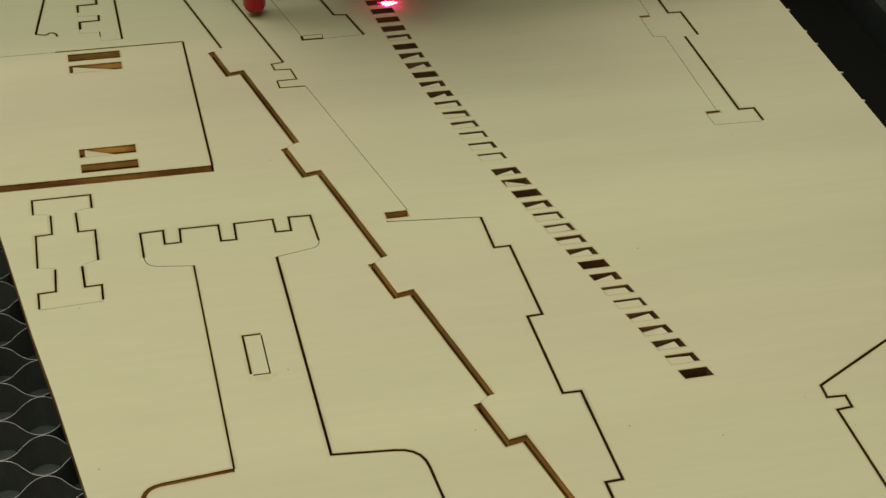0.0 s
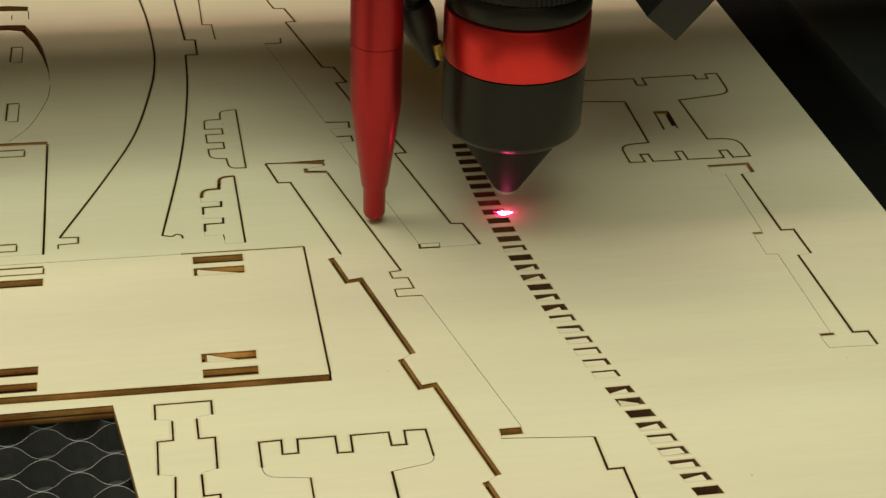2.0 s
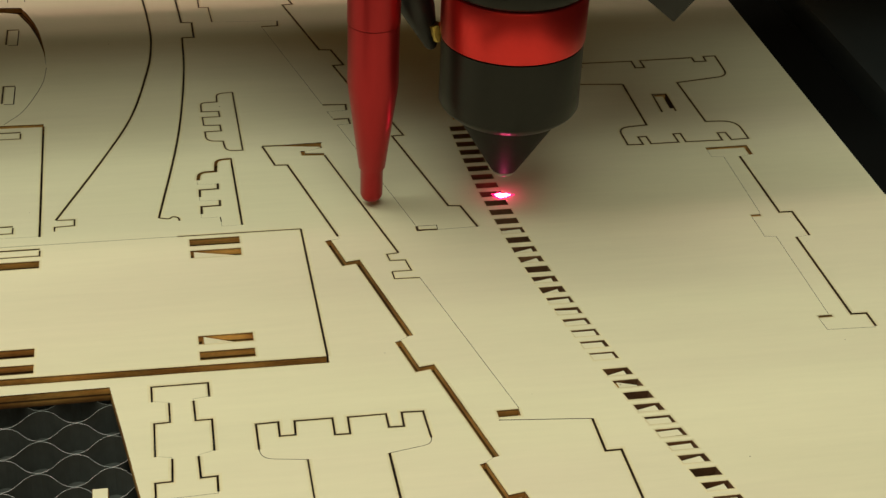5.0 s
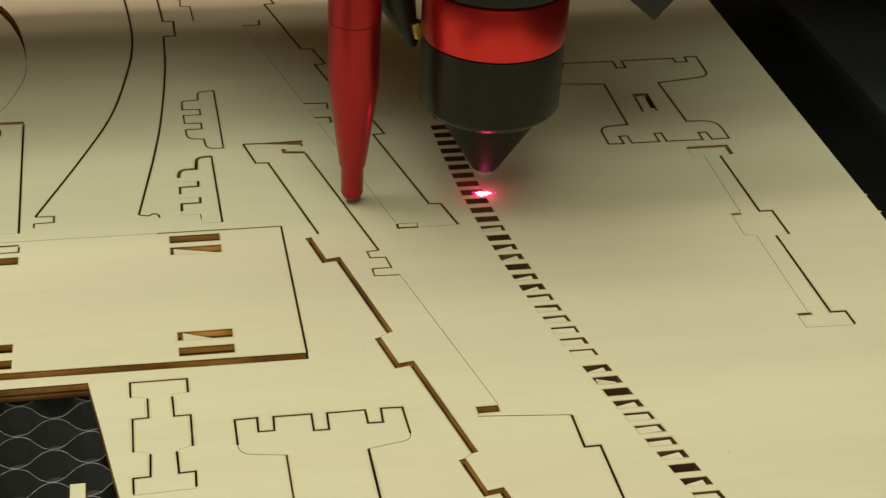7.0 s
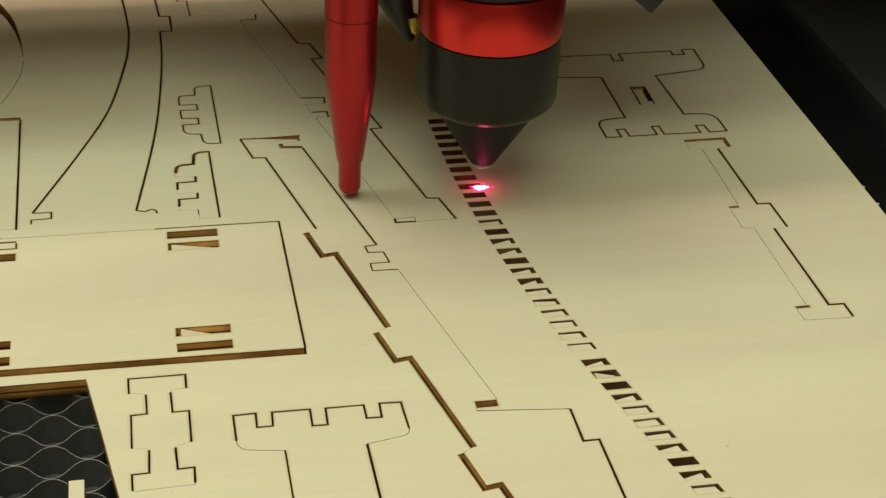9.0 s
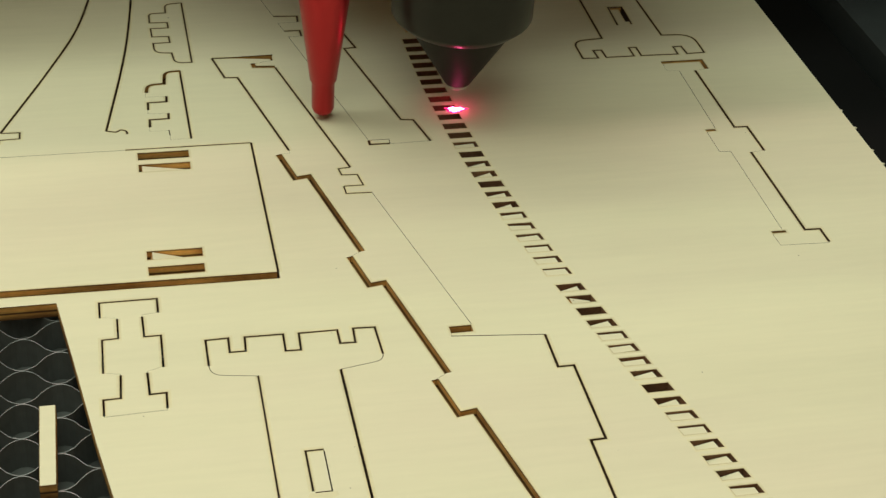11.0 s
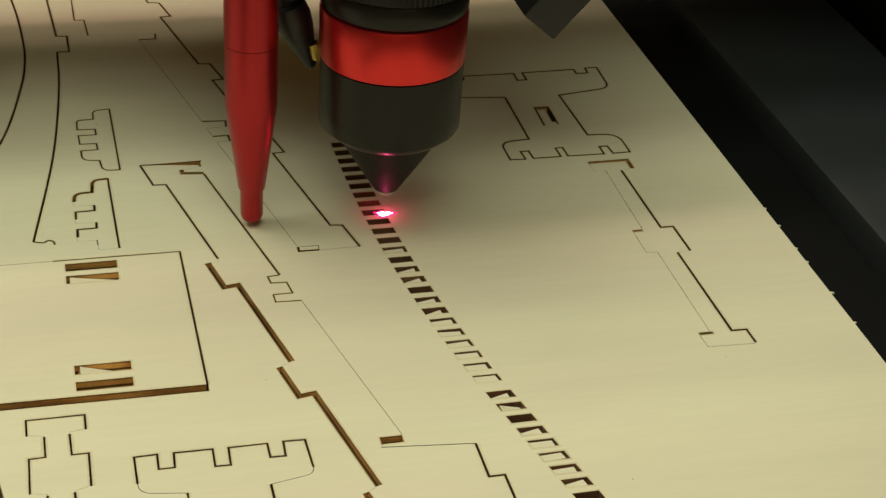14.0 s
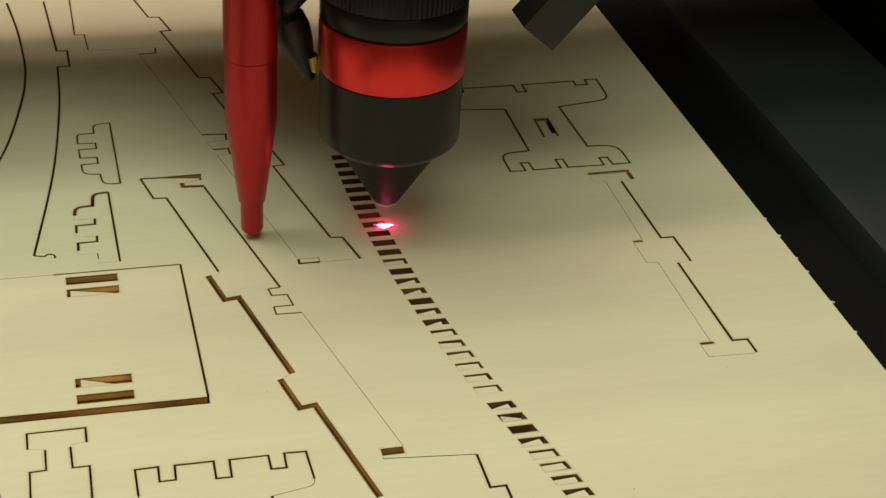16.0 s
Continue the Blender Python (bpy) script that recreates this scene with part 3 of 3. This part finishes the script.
# ---- machine body round the bed ----
rail = part("side_rail", prism([(150, -300), (196, -300), (196, 330), (150, 330)], -22, 4, 3.5), RAILM)
tagged(rail, "grey-black metal side rail of the laser cutter", "machine rail", kind="structure")
wall = part("side_panel", block(197, 203, -300, 330, -22, 160, 1.0), PANEL)
tagged(wall, "black painted side panel of the laser cutter", "machine panel", kind="structure")
wall = part("side_panel", block(-260, -254, -300, 330, -22, 150, 1.0), PANEL)
tagged(wall, "black painted side panel of the laser cutter", "machine panel", kind="structure")
wall = part("back_panel", block(-260, 203, 360, 366, -22, 160, 1.0), PANEL)
tagged(wall, "black painted back panel of the laser cutter", "machine panel", kind="structure")
floor = part("floor", block(-1200, 1200, -1200, 1200, -30, -22.3, 0), PANEL)
tagged(floor, "black machine base under the bed", "machine base", kind="structure")

# ---- gantry beam ----
gantry = empty("gantry_beam", 0, HY + 76, 59, "black metal gantry beam across the bed, carrying the laser head", "gantry")
part("beam", block(-250, 196, -29, 40, 0, 46, 1.2), SATIN, gantry)
part("guide_rail", block(-250, 196, -35, -29.2, 22, 34, 0.8), STEEL, gantry, "bright steel guide rail")
part("end_block", block(-253, -232, -30, 30, -60, -0.3, 1.5), PANEL, gantry)

# ---- laser head ----
head = empty("laser_cutter_carriage", HX, HY, 0, "black and red laser head with a red focus probe", "laser head")
part("nozzle", lathe([(1.9, 7.0), (2.7, 7.0), (3.0, 7.4), (11.2, 21.0), (11.6, 21.7), (11.6, 22.2)]), NOZZLE, head, "black conical nozzle")
part("nozzle_tip", lathe([(1.2, 6.2), (2.2, 6.15), (2.55, 6.4), (2.6, 6.95)], 40), STEEL, head, "bright worn metal nozzle tip")
part("lens_tube", lathe([(11.2, 21.8), (12.4, 21.8), (12.8, 22.0), (14.7, 23.7), (15.0, 24.3), (15.0, 28), (15.0, 38.9)]), SATIN, head)
part("red_ring", lathe([(14.6, 39.0), (15.1, 39.3), (15.25, 40), (15.3, 50.0), (15.1, 50.5), (14.6, 50.6)]), RING, head, "bright red anodised ring")
part("collar", lathe([(14.5, 50.7), (14.9, 51.0), (15.2, 51.6), (15.2, 55.2), (14.9, 55.8)]), SATIN, head)
part("knurled_ring", lathe([(15.0, 55.9), (15.7, 56.5), (15.7, 66.2), (15.2, 66.9)], 180, ridge=0.22), BLACK, head, "finely knurled black ring")
part("upper_collar", lathe([(14.6, 67.0), (14.9, 67.4), (14.9, 73.6)]), BLACK, head)
part("upper_tube", lathe([(13.5, 84.4), (13.5, 118), (12.8, 118.6)]), BLACK, head)
bracket = part("bracket", prism([(-42, -10.5), (-25.5, -10.5), (-23.2, -11.3), (-21.6, -13), (-20.5, -19), (22, -19), (22, 19), (-20.5, 19), (-24, 9), (-42, 9), (-42, -2.2),
                                 (-36, -2.2), (-36, -3.0), (-42, -3.0)], 73.8, 84, 0.25), RED, head, "red anodised clamp bracket")
PX = -29.4
probe = part("probe", lathe([(0.5, 1.0), (1.4, 1.25), (2.05, 1.8), (2.4, 2.7), (2.45, 8.9), (2.85, 9.5), (5.2, 27.8), (5.4, 29.8), (5.4, 43.3)], 48, (PX, 0)), RED, head, "red anodised focus probe")
part("probe_sleeve", lathe([(5.2, 43.35), (5.5, 43.5), (5.5, 65.8), (5.2, 66.0), (5.5, 66.2), (5.5, 73.7)], 48, (PX, 0)), RED, probe)
part("probe_rod", lathe([(6.8, 84.05), (6.4, 84.9), (5.0, 86), (5.0, 112), (4.2, 112.8)], 48, (PX, 0)), RED, probe)


def socket_screw(base, axis, r, length, parent):
    s = part("screw", lathe([(r * 0.5, -length), (r * 0.5, 0), (r, 0.05), (r, r * 1.0), (r * 0.88, r * 1.15), (r * 0.55, r * 1.15), (r * 0.5, r * 0.7)], 32, axis=axis, base=base), STEEL, parent, "steel socket-head screw")
    return s


socket_screw((-38.5, -10.6, 78.8), (-0.05, -1, 0), 3.2, 6, bracket)
socket_screw((6.0, -25.5, 74.2), (-0.1, -1, -0.25), 3.3, 10, bracket)
knob = part("thumb_screw", lathe([(6.6, 0), (7.3, 0.5), (7.3, 8.6), (6.7, 9.2)], 56, axis=(0.1, -1, 0.1), base=(-13, -14.0, 95.5), ridge=0.35), BRASS, head, "knurled brass thumb screw")
part("stem", lathe([(2.4, -14), (2.4, 0.0)], 24, axis=(0.1, -1, 0.1), base=(-13, -14.0, 95.5)), BRASS, knob)
part("carriage_plate", block(-46, 44, 19.3, 26, 62, 130, 1.0), BLACK, head)
part("carriage_block", block(-40, 40, 26.1, 45.8, 66, 120, 1.5), PANEL, head)
air = part("air_fitting", lathe([(0.9, 0), (1.4, 0.8), (3.6, 9.5), (4.0, 12.5), (3.6, 15.5)], 28, axis=(-0.36, 0.0, 1), base=(-15.4, 8.5, 33)), RUBBER, head, "black rubber air-assist elbow")
part("hose_barb", lathe([(1.6, 3.0), (1.7, 0), (2.5, 0), (2.7, 0.6), (2.7, 9.5), (2.4, 10.0)], 24, axis=(0.74, 0.1, 0.7), base=(-22.0, 6.0, 51)), RUBBER, air)
part("air_hose", tube([(-20.4, 9.5, 47), (-21.6, 10.5, 56), (-22, 12, 68), (-21.5, 15.0, 88)], 2.6), RUBBER, air, "black air hose")
part("blue_sleeve", lathe([(2.8, 0), (2.8, 7)], 20, axis=(-0.05, 0.15, 1), base=(-21.9, 11.6, 64)), BLUE, air, "blue sleeve on the hose")
part("brass_insert", lathe([(0.9, 0), (1.3, 0.3), (1.3, 4)], 6, axis=(-0.36, 0, 1), base=(-14.2, 6.4, 35.6)), BRASS, air, "brass insert")
bm = block(-4.6, 4.6, -4.6, 4.6, 0, 46, 0.5)
bmesh.ops.rotate(bm, verts=bm.verts, cent=(0, 0, 0), matrix=Euler((0, radians(40), 0)).to_matrix())
bmesh.ops.translate(bm, verts=bm.verts, vec=(31.0, 3, 44))
part("pointer_module", bm, RUBBER, head, "square black pointer module")
part("pointer_arm", block(36, 62, 8, 14, 74, 84, 0.6), RUBBER, head)

# red spot of the laser pointer
spot = part("laser_spot", lathe([(1.0, 0.06), (0.9, 0.16)], 48), glow("laser_red", (1.0, 0.12, 0.30), 28.0))
spot.scale = (1.5, 0.85, 1)


def ragged(ob):
    """An uneven, flickering outline."""
    for v in ob.data.vertices:
        a = math.atan2(v.co.y, v.co.x)
        f = 1 + 0.2 * math.sin(3 * a + 1) + 0.16 * math.sin(7 * a + 2) + 0.1 * math.sin(11 * a)
        v.co.x, v.co.y = v.co.x * f, v.co.y * f


ragged(spot)
ragged(part("halo", lathe([(1.5, 0.03), (1.45, 0.05)], 48), glow("laser_halo", (1.0, 0.03, 0.22), 1.3), spot, "pink-red rim of the spot"))
spot.location = (HX * MM, HY * MM, 0)
tagged(spot, "glowing pink-red laser spot on the plywood", "laser spot")
lamp = bpy.data.lights.new("laser_glow", "POINT")
lamp.energy, lamp.color, lamp.shadow_soft_size = 0.00052, (1.0, 0.03, 0.16), 0.0008
ob = new("laser_glow", lamp)
ob.location = (HX * MM, HY * MM, 0.0022)

# loose stick in the opening
stick = part("wooden_stick", block(-43.5, -40.8, -97.4, -78.2, -3.0, -0.05, 0.1, 1), PLY, None, smooth=False)
stick.data.materials.append(BROWN)
for p in stick.data.polygons:
    p.material_index = 0 if p.normal.z > 0.9 else 1
tagged(stick, "short pale plywood stick with a charred end, lying on the honeycomb", "offcut")

chip(93.9, 96.2, 43.6, 51.6, 0.9, -6, 0)

# splinters along the sheet's long edge, and specks of dust on it
for y, w in ((-1.5, 0.5), (-9.0, 0.7), (-18.5, 0.5), (-24.0, 0.6), (-36.0, 0.9), (-47.0, 0.6)):
    bm = prism([(0, -0.4), (w, -0.1), (w * 0.8, 0.15), (0, 0.4)], -0.5, -0.05, 0)
    chipped = part("splinter", bm, PLY, sheet, smooth=False)
    chipped.location = (132.62 * MM, y * MM, 0)
dust = bmesh.new()
rng = random.Random(9)
for k in range(40):
    x, y, r = rng.uniform(-75, 130), rng.uniform(-150, 110), rng.uniform(0.05, 0.16)
    ring = [dust.verts.new((x + r * rng.uniform(0.6, 1.3) * math.cos(a), y + r * math.sin(a), 0.02)) for a in (0, 1.2, 2.5, 3.8, 5.1)]
    top = dust.verts.new((x, y, 0.02 + r * 0.6))
    for a, b in zip(ring, ring[1:] + ring[:1]):
        dust.faces.new((a, b, top))
specks = part("dust", dust, CHAR, None, smooth=False)
tagged(specks, "small dark specks of dust and ash on the plywood", "dust", kind="stuff")
